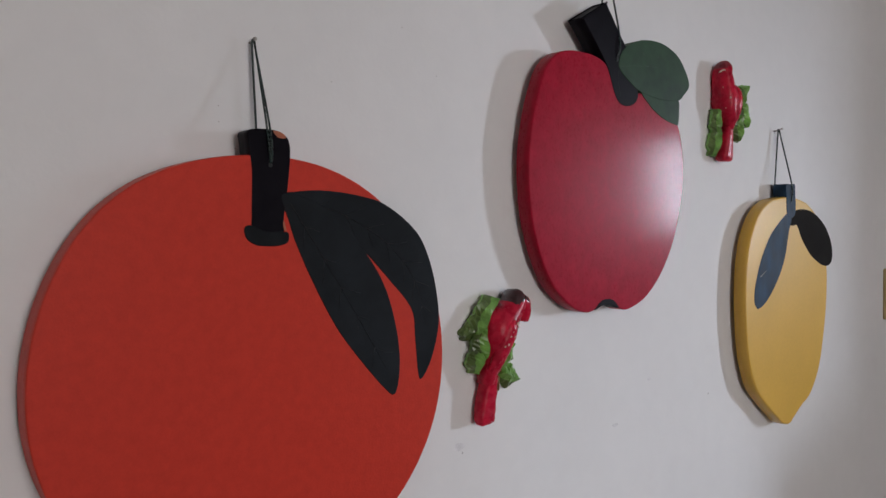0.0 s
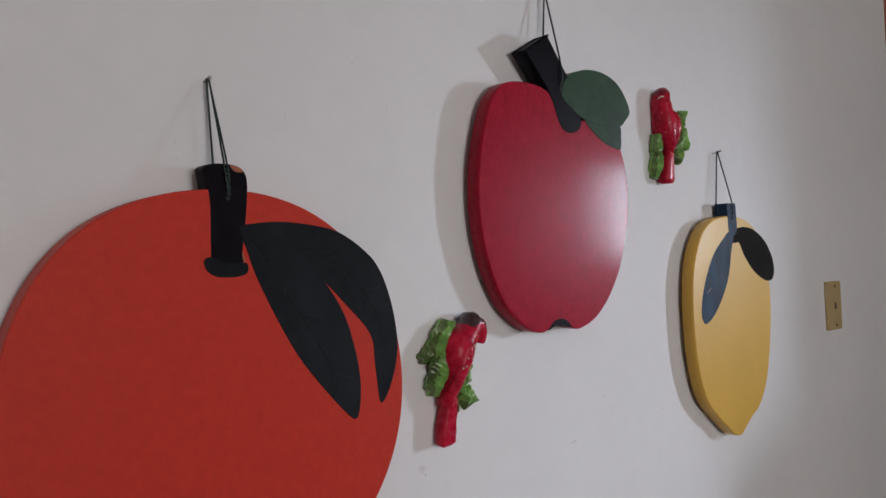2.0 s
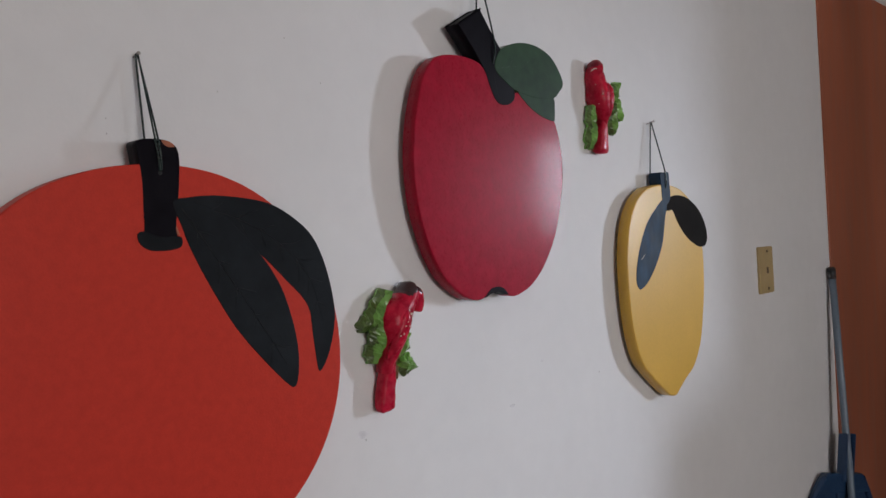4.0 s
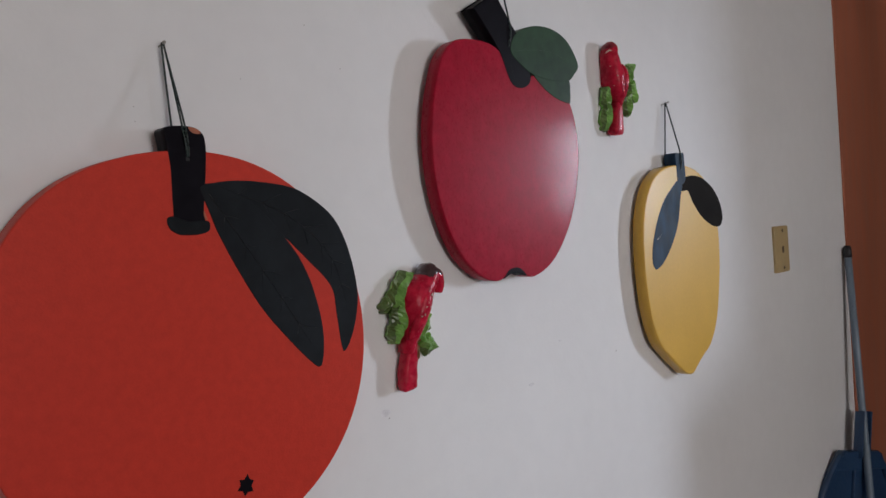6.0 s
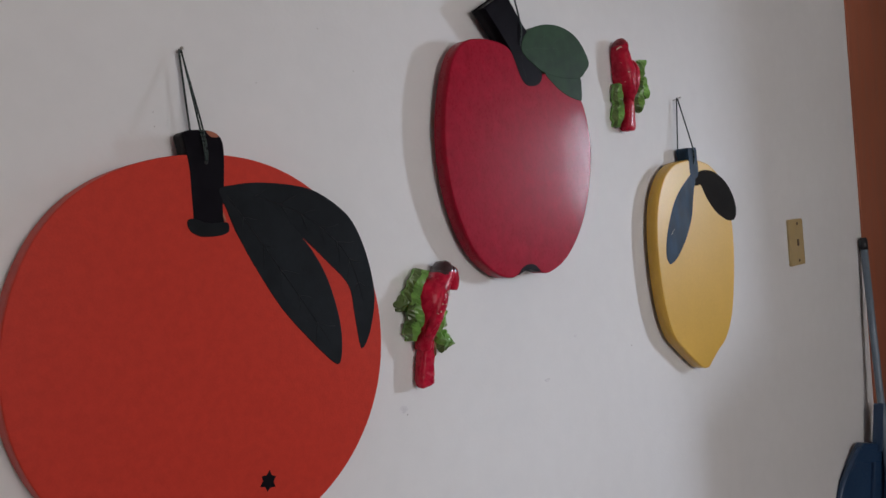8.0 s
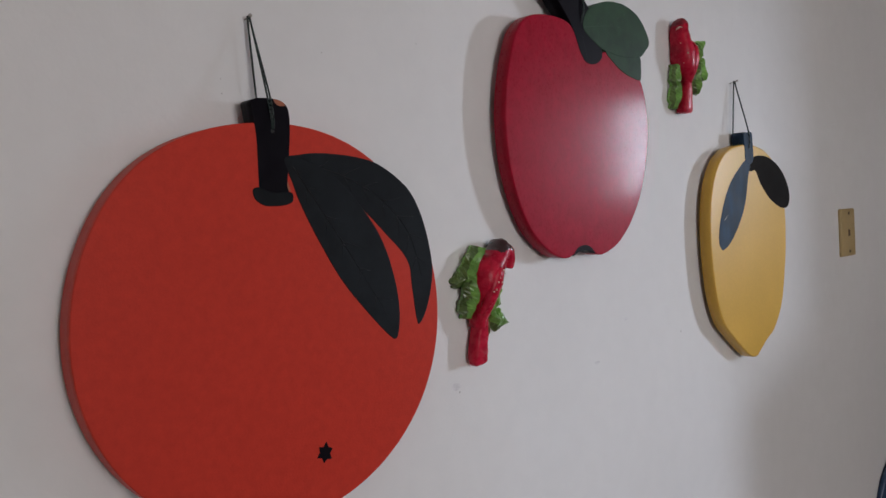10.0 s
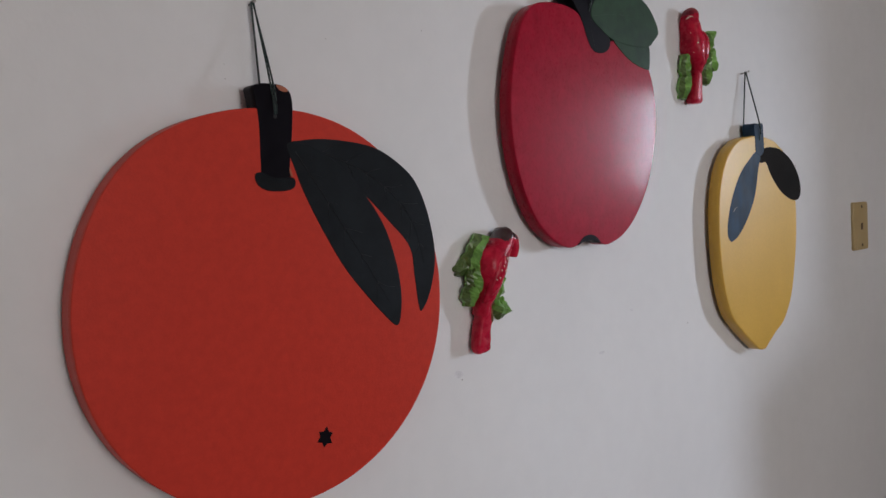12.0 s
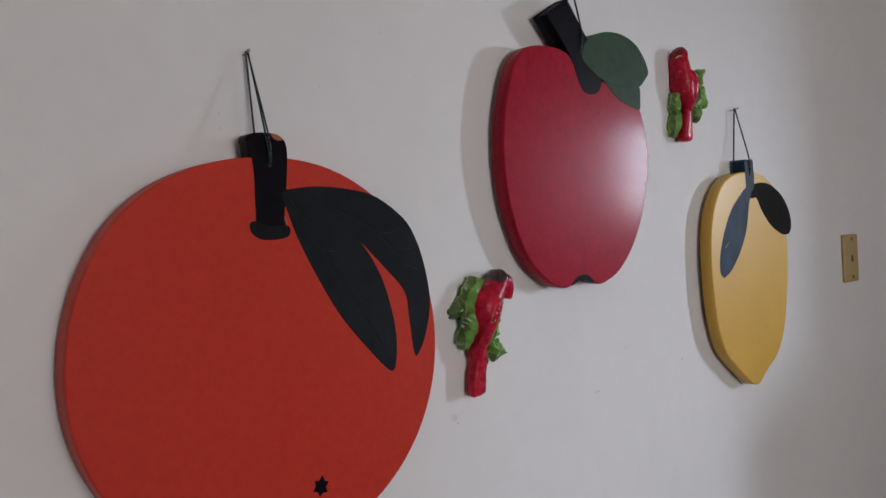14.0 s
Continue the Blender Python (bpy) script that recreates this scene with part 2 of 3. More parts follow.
wall_north = tagged(part("wall_north", wall_with_hole((X0 - 0.12, 0, 0), (X1 + 0.12, 0.12, TOP), 0, DOOR0, DOOR1, 0, DOORTOP), WALL),
                    "off-white painted plaster wall with faint smudges", "wall", kind="structure")
E0, E1, EZ0, EZ1 = -4.45, -3.41, 1.35, 2.31
wall_east = tagged(part("wall_east", wall_with_hole((X1, Y0 - 0.12, 0), (X1 + 0.12, 0, TOP), 1, E0, E1, EZ0, EZ1), ROOM),
                   "off-white painted wall with a window", "wall", kind="structure")
S0, S1, SZ0, SZ1 = -0.9, 0.7, 1.0, 2.3
wall_south = tagged(part("wall_south", wall_with_hole((X0 - 0.12, Y0 - 0.12, 0), (X1, Y0, TOP), 0, S0, S1, SZ0, SZ1), ROOM),
                    "off-white painted wall with a wide window", "wall", kind="structure")
# unseen partition, added so its slit cuts the east daylight to a beam
wall_light_slit = tagged(part("wall_light_slit", wall_with_hole((3.40, Y0, 0), (3.52, 0, TOP), 1, -1.985, -1.705, 0, 1.82), LIGHTBLOCK),
                     "unseen dark partition added to narrow the east daylight through a slit", "wall", kind="structure")
# added out of view, to keep the east daylight off the lower right
wall_shade_block = tagged(part("wall_shade_block", box((2.30, -0.88, 0), (3.40, -0.76, 1.16), 0.006), LIGHTBLOCK),
                  "low unseen dark partition added to shade the wall's lower right", "wall", kind="structure")
wall_west = tagged(part("wall_west", box((X0 - 0.12, Y0, 0), (X0, 0, TOP)), ROOM), "plain off-white painted wall", "wall", kind="structure")
ceiling = tagged(part("ceiling", box((X0 - 0.12, Y0 - 0.12, TOP), (X1 + 0.12, 0.12, TOP + 0.1)), CEIL), "plain white painted ceiling", "ceiling", kind="structure")
floor = tagged(part("floor", box((X0 - 0.12, Y0 - 0.12, -0.1), (X1 + 0.12, 0.12, 0)), FLOOR), "plain brown floor", "floor", kind="structure")


def window(name, axis, at, a0, a1, z0, z1, label):
    """Frame, sill and two panes in an opening of a wall whose middle lies at `at`."""
    win = tagged(new(name), label, "window", kind="structure")
    def slab(s, e, b, t, half):
        return box((s, at - half, b), (e, at + half, t), 0.003) if axis == 0 else box((at - half, s, b), (at + half, e, t), 0.003)
    mid = (a0 + a1) / 2
    for s, e, b, t in ((a0, a0 + 0.045, z0, z1), (a1 - 0.045, a1, z0, z1), (a0 + 0.045, a1 - 0.045, z0, z0 + 0.045),
                       (a0 + 0.045, a1 - 0.045, z1 - 0.045, z1), (mid - 0.025, mid + 0.025, z0 + 0.045, z1 - 0.045)):
        part("window_frame", slab(s, e, b, t, 0.025), FRAME, win)
    for s, e in ((a0 + 0.047, mid - 0.027), (mid + 0.027, a1 - 0.047)):
        pane = part("pane", slab(s, e, z0 + 0.047, z1 - 0.047, 0.003), GLASS, win)
        pane.visible_shadow = False
    return win


window("window_1", 1, X1 + 0.075, E0, E1, EZ0, EZ1, "broad white framed window with two clear panes")
window("window_2", 0, Y0 - 0.075, S0, S1, SZ0, SZ1, "wide white framed window with two clear panes")

door = tagged(part("door_1", box((DOOR0 + 0.001, -0.004, 0.006), (DOOR1 - 0.002, 0.036, DOORTOP - 0.002), 0.0015), DOORWOOD),
              "closed flush door of reddish brown stained wood", "door", kind="structure")

# faint marks on the wall
def mark(name, x, z, w, h, mat, seed):
    rng = random.Random(seed)
    pts = [Vector((x + w * math.cos(math.tau * k / 9) * rng.uniform(0.6, 1.1), z + h * math.sin(math.tau * k / 9) * rng.uniform(0.6, 1.1))) for k in range(9)]
    bm = bmesh.new()
    rim = [bm.verts.new((p.x, 0.0, p.y)) for p in spline(pts, 2)]
    mid = [bm.verts.new((x + (v.co.x - x) * 0.7, -0.0002, z + (v.co.z - z) * 0.7)) for v in rim]
    for k in range(len(rim)):
        bm.faces.new((rim[k - 1], rim[k], mid[k], mid[k - 1]))
    bm.faces.new(mid)
    return part(name, bm, mat, wall_north)


for seed, (x, z, size) in enumerate(((0.395, 1.624, 0.0011), (0.161, 1.508, 0.0008), (0.161, 1.492, 0.0008), (0.179, 1.466, 0.0010), (0.448, 1.573, 0.0009),
                                     (0.490, 1.100, 0.0014), (1.053, 1.106, 0.0018), (1.49, 1.39, 0.0016), (0.296, 1.548, 0.0010))):
    mark("speck", x, z, size, size, SPECK, seed)
for seed, (x, z, w, h) in enumerate(((0.484, 1.108, 0.010, 0.006), (0.885, 1.150, 0.006, 0.003), (0.80, 1.09, 0.007, 0.003))):
    mark("smudge", x, z, w, h, MARK, seed + 20)


# ---- painted wooden fruit ----
def leaf_part(points, back, front, mat, parent, label, steps=8, name="leaf"):
    return part(name, board(spline(points, steps), back, front, 0.0007, 2), mat, parent, label)


def orange_board():
    cx, cz = 0.199, 1.237
    t = thing("orange_board", (cx, 0, cz), "round orange-red painted wooden orange hung on the wall", "wall decoration", "painted wooden fruit")
    back, front = 0.008, 0.0352
    outline = []
    for k in range(160):
        a = math.tau * k / 160
        c, s = math.cos(a), math.sin(a)
        x = 0.2285 * math.copysign(abs(c) ** 0.98, c)
        z = 0.2215 * math.copysign(abs(s) ** 0.98, s) + 0.0085 * math.exp(-((a - 2.40) / 0.45) ** 2)
        z -= 0.0015 * math.exp(-(x / 0.08) ** 2) * max(s, 0)
        outline.append(Vector((x, z)))
    part("fruit", board(outline, back, front, 0.0018, 4), ORANGE, t)
    stem = shifted([(0.176, 1.481), (0.195, 1.484), (0.214, 1.481), (0.2225, 1.468), (0.2205, 1.433), (0.215, 1.395), (0.214, 1.376),
                    (0.196, 1.372), (0.180, 1.376), (0.1785, 1.400), (0.179, 1.440), (0.176, 1.468)], cx, cz)
    trunk = part("stem", board(spline(stem, 6), back + 0.006, front + 0.0006, 0.0012, 3), BLACK, t, "black painted stem")
    foot = shifted([(0.1705, 1.384), (0.178, 1.387), (0.195, 1.381), (0.213, 1.381), (0.220, 1.379), (0.219, 1.370), (0.209, 1.3665),
                    (0.195, 1.366), (0.183, 1.3675), (0.173, 1.374)], cx, cz)
    part("stem_foot", board(spline(foot, 6), front - 0.002, front + 0.0011, 0.0006, 2), BLACKLEAF, trunk, "black painted foot of the stem")
    chip = shifted([(0.203, 1.4826), (0.209, 1.4822), (0.215, 1.4800), (0.2175, 1.4765), (0.2130, 1.4755), (0.2080, 1.4765), (0.2050, 1.4790)], cx, cz)
    part("paint_chip", board(spline(chip, 5), front - 0.001, front + 0.0010, 0.0002, 1), BARE, trunk, "chipped spot of bare reddish wood")
    # the orange showing at the stem's lower end, as a thin reddish piece
    sliver = shifted([(0.2145, 1.392), (0.2165, 1.386), (0.2175, 1.3815), (0.2150, 1.3830), (0.2135, 1.388)], cx, cz)
    part("paint_chip", board(spline(sliver, 4), front - 0.001, front + 0.0010, 0.0002, 1), BARE, trunk, "thin reddish sliver where the orange shows")
    lower = shifted([(0.212, 1.418), (0.220, 1.393), (0.2295, 1.367), (0.2515, 1.323), (0.281, 1.274), (0.317, 1.231), (0.344, 1.203), (0.355, 1.197),
                     (0.361, 1.210), (0.363, 1.240), (0.357, 1.277), (0.342, 1.320), (0.314, 1.361), (0.274, 1.400), (0.235, 1.418)], cx, cz)
    low_leaf = leaf_part(lower, front - 0.002, front + 0.0007, BLACKLEAF, t, "black-green painted leaf with thin veins")
    upper = shifted([(0.212, 1.417), (0.231, 1.4225), (0.264, 1.4245), (0.308, 1.4205), (0.341, 1.4125), (0.374, 1.393), (0.396, 1.371), (0.412, 1.335),
                     (0.421, 1.291), (0.4195, 1.262), (0.409, 1.230), (0.396, 1.211), (0.390, 1.216), (0.3855, 1.255), (0.380, 1.292), (0.347, 1.328),
                     (0.309, 1.364), (0.266, 1.396)], cx, cz)
    high_leaf = leaf_part(upper, back, front + 0.0004, BLACKLEAF, t, "black-green painted leaf with thin veins")
    veins = [[(0.222, 1.410), (0.262, 1.352), (0.305, 1.288), (0.345, 1.225)], [(0.228, 1.415), (0.290, 1.398), (0.345, 1.368), (0.385, 1.325), (0.402, 1.270)]]
    rng = random.Random(4)
    for main, lift, leaf in zip(veins, (0.0007, 0.0004), (low_leaf, high_leaf)):
        main = shifted(main, cx, cz)
        part("vein", ribbon(main, 0.0022, front + lift), VEIN, leaf)
        path = spline(main, 6, closed=False)
        for k in range(3, len(path) - 3, 3):
            d = (path[k + 1] - path[k - 1]).normalized()
            for side in (1, -1):
                turn = Vector((d.x * 0.75 - side * d.y * 0.66, d.y * 0.75 + side * d.x * 0.66))
                reach = rng.uniform(0.014, 0.030)
                end = path[k] + turn * reach
                part("vein", ribbon([tuple(path[k]), tuple((path[k] + end) / 2 + d * rng.uniform(-0.002, 0.004)), tuple(end)], 0.0017, front + lift), VEIN, leaf)
    star = []
    for k in range(12):
        a = math.tau * k / 12 + 1.33
        r = (0.0128, 0.0074, 0.0118, 0.0080)[k % 4]
        star.append(Vector((0.2405 - cx + r * math.cos(a) * 0.92, 1.0815 - cz + r * math.sin(a))))
    part("blossom_end", board(star, front - 0.002, front + 0.0006, 0.0002, 1), BLACK, t, "small black painted star")
    bm = bmesh.new()
    hx, hz = 0.1995 - cx, 1.449 - cz
    nx, nz = 0.1955 - cx, 1.5765 - cz
    lip = 1.4835 - cz
    cord([(hx - 0.0008, -front + 0.004, hz), (hx - 0.0006, -front - 0.0016, hz + 0.005), (0.1957 - cx, -front - 0.0014, lip), (nx + 0.0012, -0.0115, nz - 0.010), (nx + 0.0004, -0.0100, nz + 0.0018)], 0.0011, bm)
    cord([(hx + 0.0008, -front + 0.004, hz), (hx + 0.0014, -front - 0.0016, hz + 0.005), (0.1990 - cx, -front - 0.0014, lip), (nx + 0.0018, -0.0112, nz - 0.012), (nx, -0.0095, nz + 0.0016)], 0.0011, bm)
    cord([(nx - 0.0008, -0.0085, nz + 0.0016), (nx - 0.0010, -0.0082, nz - 0.010), (0.1984 - cx, -0.0085, lip + 0.002), (0.2000 - cx, -0.0090, lip - 0.020)], 0.0012, bm)
    part("hanging_cord", bm, CORD, t, "dark green cord loop")
    part("cord_hole", board([Vector((hx + 0.0024 * math.cos(a), hz - 0.001 + 0.0024 * math.sin(a))) for a in [math.tau * k / 12 for k in range(12)]],
                            front - 0.002, front + 0.0008, 0.0002, 1), VEIN, trunk)
    nail("nail", 0.1955, 1.5765, 0.012)


def apple_board():
    cx, cz = 0.75, 1.45
    t = thing("apple_board", (cx, 0, cz), "glossy dark red painted wooden apple hung on the wall", "wall decoration", "painted wooden fruit")
    t.rotation_euler = (radians(0.8), 0, radians(-0.8))
    back, front = 0.013, 0.0358
    outline = shifted([(0.632, 1.622), (0.663, 1.6295), (0.701, 1.629), (0.728, 1.621), (0.744, 1.602), (0.765, 1.582), (0.800, 1.585), (0.836, 1.592), (0.872, 1.582),
                       (0.900, 1.555), (0.916, 1.518), (0.922, 1.467), (0.912, 1.410), (0.8925, 1.358), (0.862, 1.313), (0.827, 1.283),
                       (0.792, 1.2695), (0.774, 1.269), (0.757, 1.2755), (0.738, 1.2785), (0.720, 1.276), (0.704, 1.2695), (0.687, 1.2705), (0.662, 1.280),
                       (0.629, 1.306), (0.605, 1.342), (0.587, 1.389), (0.5785, 1.436), (0.5775, 1.483), (0.583, 1.525), (0.593, 1.563), (0.608, 1.599)], cx, cz)
    part("fruit", board(spline(outline, 6), back, front, 0.0022), APPLE, t)
    stem = shifted([(0.681, 1.675), (0.683, 1.6775), (0.728, 1.7035), (0.731, 1.7025), (0.760, 1.666), (0.782, 1.640), (0.790, 1.615), (0.803, 1.588), (0.800, 1.574),
                    (0.784, 1.5655), (0.763, 1.5665), (0.749, 1.581), (0.732, 1.617), (0.706, 1.648)], cx, cz)
    part("stem", board(spline(stem, 4), back - 0.004, front + 0.0006, 0.001, 2), BLACK, t, "black painted stem with a slanted top")
    leaf = shifted([(0.758, 1.619), (0.768, 1.645), (0.795, 1.660), (0.825, 1.667), (0.862, 1.6665), (0.897, 1.655), (0.920, 1.634), (0.931, 1.6115),
                    (0.918, 1.596), (0.901, 1.585), (0.856, 1.5825), (0.812, 1.588), (0.787, 1.598)], cx, cz)
    big = leaf_part(leaf, back, front + 0.0012, GREENLEAF, t, "large dark green painted leaf")
    small = shifted([(0.812, 1.590), (0.832, 1.571), (0.855, 1.5585), (0.878, 1.551), (0.900, 1.5475), (0.9045, 1.551), (0.906, 1.568), (0.901, 1.588), (0.856, 1.592)], cx, cz)
    leaf_part(small, back, front + 0.0008, GREENLEAF, t, "small dark green painted leaf")
    for pts in ([(0.760, 1.620), (0.800, 1.626), (0.850, 1.629), (0.905, 1.618)], [(0.790, 1.625), (0.806, 1.640), (0.826, 1.650)], [(0.826, 1.628), (0.846, 1.643), (0.868, 1.652)],
                [(0.806, 1.627), (0.828, 1.612), (0.846, 1.600)], [(0.846, 1.629), (0.868, 1.616), (0.884, 1.604)]):
        part("vein", ribbon(shifted(pts, cx, cz), 0.0009, front + 0.0012, 0.0001), PALEVEIN, big)
    part("scratch", ribbon(shifted([(0.758, 1.615), (0.757, 1.600), (0.764, 1.575)], cx, cz), 0.0008, front + 0.0006, 0.0001), PALEVEIN, t, "thin pale line on the stem")
    calyx = shifted([(0.712, 1.2715), (0.724, 1.2830), (0.739, 1.2862), (0.754, 1.2830), (0.766, 1.2715), (0.752, 1.2765), (0.738, 1.2778), (0.726, 1.2765)], cx, cz)
    part("calyx", board(spline(calyx, 4), back, front + 0.0005, 0.0003, 1), BLACK, t, "black painted calyx notch")
    nx, nz = 0.758 - cx, 1.776 - cz
    bm = bmesh.new()
    cord([(nx - 0.0015, -0.0095, nz + 0.002), (nx - 0.002, -0.009, nz - 0.01), (0.750 - cx, -0.010, 1.695 - cz), (0.752 - cx, -0.010, 1.66 - cz)], 0.0014, bm)
    cord([(nx + 0.0005, -0.0115, nz + 0.002), (nx + 0.001, -0.0125, nz - 0.01), (0.757 - cx, -front - 0.002, 1.662 - cz), (0.754 - cx, -front - 0.0016, 1.632 - cz),
          (0.753 - cx, -front + 0.004, 1.622 - cz)], 0.0014, bm)
    part("hanging_cord", bm, CORD, t, "black cord loop")
    nail("nail", 0.758, 1.776)


def lemon_board():
    cx, cz = 1.27, 1.25
    t = thing("lemon_board", (cx, 0, cz), "yellow painted wooden lemon hung on the wall", "wall decoration", "painted wooden fruit")
    back, front = 0.009, 0.0316
    outline = shifted([(1.275, 1.447), (1.240, 1.445), (1.200, 1.437), (1.164, 1.415), (1.138, 1.379), (1.124, 1.337), (1.1185, 1.285), (1.1205, 1.222), (1.131, 1.160),
                       (1.154, 1.108), (1.189, 1.076), (1.229, 1.046), (1.254, 1.030), (1.277, 1.0265), (1.293, 1.036), (1.322, 1.054), (1.358, 1.074), (1.391, 1.119),
                       (1.411, 1.185), (1.422, 1.255), (1.420, 1.326), (1.392, 1.400), (1.350, 1.432), (1.312, 1.443)], cx, cz)
    bm = board(spline(outline, 6), back, front, 0.0028)
    bm.faces.ensure_lookup_table()
    # faces wholly behind the rounded front take the darker tone
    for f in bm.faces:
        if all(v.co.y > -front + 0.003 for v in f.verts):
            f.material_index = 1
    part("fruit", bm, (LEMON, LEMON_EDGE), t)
    stem = shifted([(1.2575, 1.4685), (1.275, 1.470), (1.2905, 1.4705), (1.2925, 1.450), (1.2935, 1.420), (1.280, 1.408), (1.262, 1.414), (1.2595, 1.440)], cx, cz)
    part("stem", board(spline(stem, 4), back - 0.002, front + 0.0008, 0.001, 2), NAVY, t, "dark navy painted stem")
    left = shifted([(1.266, 1.418), (1.231, 1.398), (1.198, 1.372), (1.171, 1.335), (1.152, 1.294), (1.147, 1.263), (1.154, 1.250), (1.164, 1.247), (1.190, 1.259),
                    (1.224, 1.290), (1.253, 1.332), (1.269, 1.383), (1.278, 1.405)], cx, cz)
    long_leaf = leaf_part(left, front - 0.002, front + 0.0006, NAVY, t, "long dark navy painted leaf with a pale scratch", 6)
    right = shifted([(1.268, 1.398), (1.284, 1.394), (1.300, 1.394), (1.319, 1.369), (1.352, 1.340), (1.387, 1.323), (1.413, 1.3165), (1.435, 1.320), (1.4445, 1.338),
                     (1.436, 1.367), (1.409, 1.397), (1.369, 1.418), (1.329, 1.4255), (1.290, 1.421)], cx, cz)
    leaf_part(right, back, front + 0.0004, MATTBLACK, t, "dark brown-black painted leaf past the lemon's edge", 6)
    part("scratch", ribbon(shifted([(1.169, 1.303), (1.176, 1.307), (1.184, 1.312)], cx, cz), 0.0022, front + 0.0006), CREAM, long_leaf, "pale scratch in the paint")
    nx, nz = 1.272 - cx, 1.572 - cz
    bm = bmesh.new()
    cord([(nx - 0.0015, -0.0095, nz + 0.002), (nx - 0.002, -0.009, nz - 0.01), (1.262 - cx, -0.0078, 1.475 - cz), (1.262 - cx, -0.006, 1.45 - cz)], 0.0014, bm)
    cord([(nx + 0.0005, -0.0115, nz + 0.002), (nx + 0.001, -0.0125, nz - 0.01), (1.275 - cx, -front - 0.0018, 1.472 - cz), (1.276 - cx, -front - 0.0018, 1.445 - cz),
          (1.276 - cx, -front + 0.004, 1.431 - cz)], 0.0014, bm)
    part("hanging_cord", bm, CORD, t, "black cord loop")
    nail("nail", 1.272, 1.572)


orange_board()
apple_board()
lemon_board()


# ---- moulded birds on leafy branches ----
def moulded_leaf(x, depth, z, angle, length, width, tilt, seed, parent, mat=LEAFGREEN, thick=0.010, fold=(0.42, 0.42)):
    """A thick ribbed leaf from its base point; angle: its way in the wall's plane; tilt: how far it rises from the wall."""
    rng = random.Random(seed)
    bm = bmesh.new()
    rows, cols = 12, 8
    grid = []
    for i in range(rows + 1):
        u = i / rows
        half = width * 0.5 * (math.sin(math.pi * min(1, u * 0.78 + 0.13)) ** 0.75) * (1 + 0.12 * math.sin(u * 17 + seed))
        line = []
        for j in range(cols + 1):
            v = j / cols * 2 - 1
            rib = math.cos((u - 0.35 * abs(v)) * 26)
            lift = -(fold[0] if v < 0 else fold[1]) * width * abs(v) + 0.06 * width * math.sin(u * 9 + v * 3 + seed) - 0.45 * width * (u - 0.35) ** 2 \
                + 0.035 * width * rib * min(1, abs(v) * 2.5)
            line.append((u * length, v * half, lift + rng.uniform(-0.012, 0.012) * width))
        grid.append(line)
    m = Matrix.Translation((x, -depth, z)) @ Matrix.Rotation(-radians(angle), 4, "Y") @ Matrix.Rotation(-radians(tilt), 4, "Z")
    def vert(p, drop, shrink=1.0):
        a, b, c = p
        return bm.verts.new(m @ Vector((a, -(c - drop), b * shrink)))
    top = [[vert(p, 0.0) for p in line] for line in grid]
    low = [[vert(p, thick, 0.8) for p in line] for line in grid]
    for i in range(rows):
        for j in range(cols):
            # left strips in olive, a colour that also deepens that fold's shade
            bm.faces.new((top[i][j], top[i + 1][j], top[i + 1][j + 1], top[i][j + 1])).material_index = 1 if j < 2 else 0
            bm.faces.new((low[i][j], low[i][j + 1], low[i + 1][j + 1], low[i + 1][j])).smooth = True
    for i in range(rows):
        for j in (0, cols):
            bm.faces.new((top[i][j], low[i][j], low[i + 1][j], top[i + 1][j]))
    for j in range(cols):
        for i in (0, rows):
            bm.faces.new((top[i][j], top[i][j + 1], low[i][j + 1], low[i][j]))
    return part("leaf", bm, (mat, LEAFOLIVE if mat is LEAFGREEN else mat), parent)


def paint_faces(bm, rule):
    for f in bm.faces:
        f.material_index = rule(f.calc_center_median())


def roughen(bm, amount, scale):
    for v in bm.verts:
        v.co += noise.noise_vector(v.co * scale) * amount


def body_of(keys, cx, cz, around=28, shape=2.0, bm=None, steps=5):
    return sweep(smooth_sections([(x - cx, y, z - cz, w, d) for x, y, z, w, d in keys], steps), around, bm, shape)


def to_wall(bm, centre):
    """Draw the back half of a body out to the wall, as a relief casting has it."""
    for v in bm.verts:
        if v.co.y > -centre:
            v.co.y = min(-0.0008, -centre + (v.co.y + centre) * 1.6)
    return bm


def feathered(bm, top, amount=0.0007):
    """Fine rows of feather edges, pressed into the front below a height."""
    for v in bm.verts:
        if v.co.z < top and v.co.y < -0.012:
            v.co.y += amount * math.sin((v.co.x + 0.25 * v.co.z) * 1000) + 0.5 * amount * math.sin(v.co.z * 900 + v.co.x * 500)


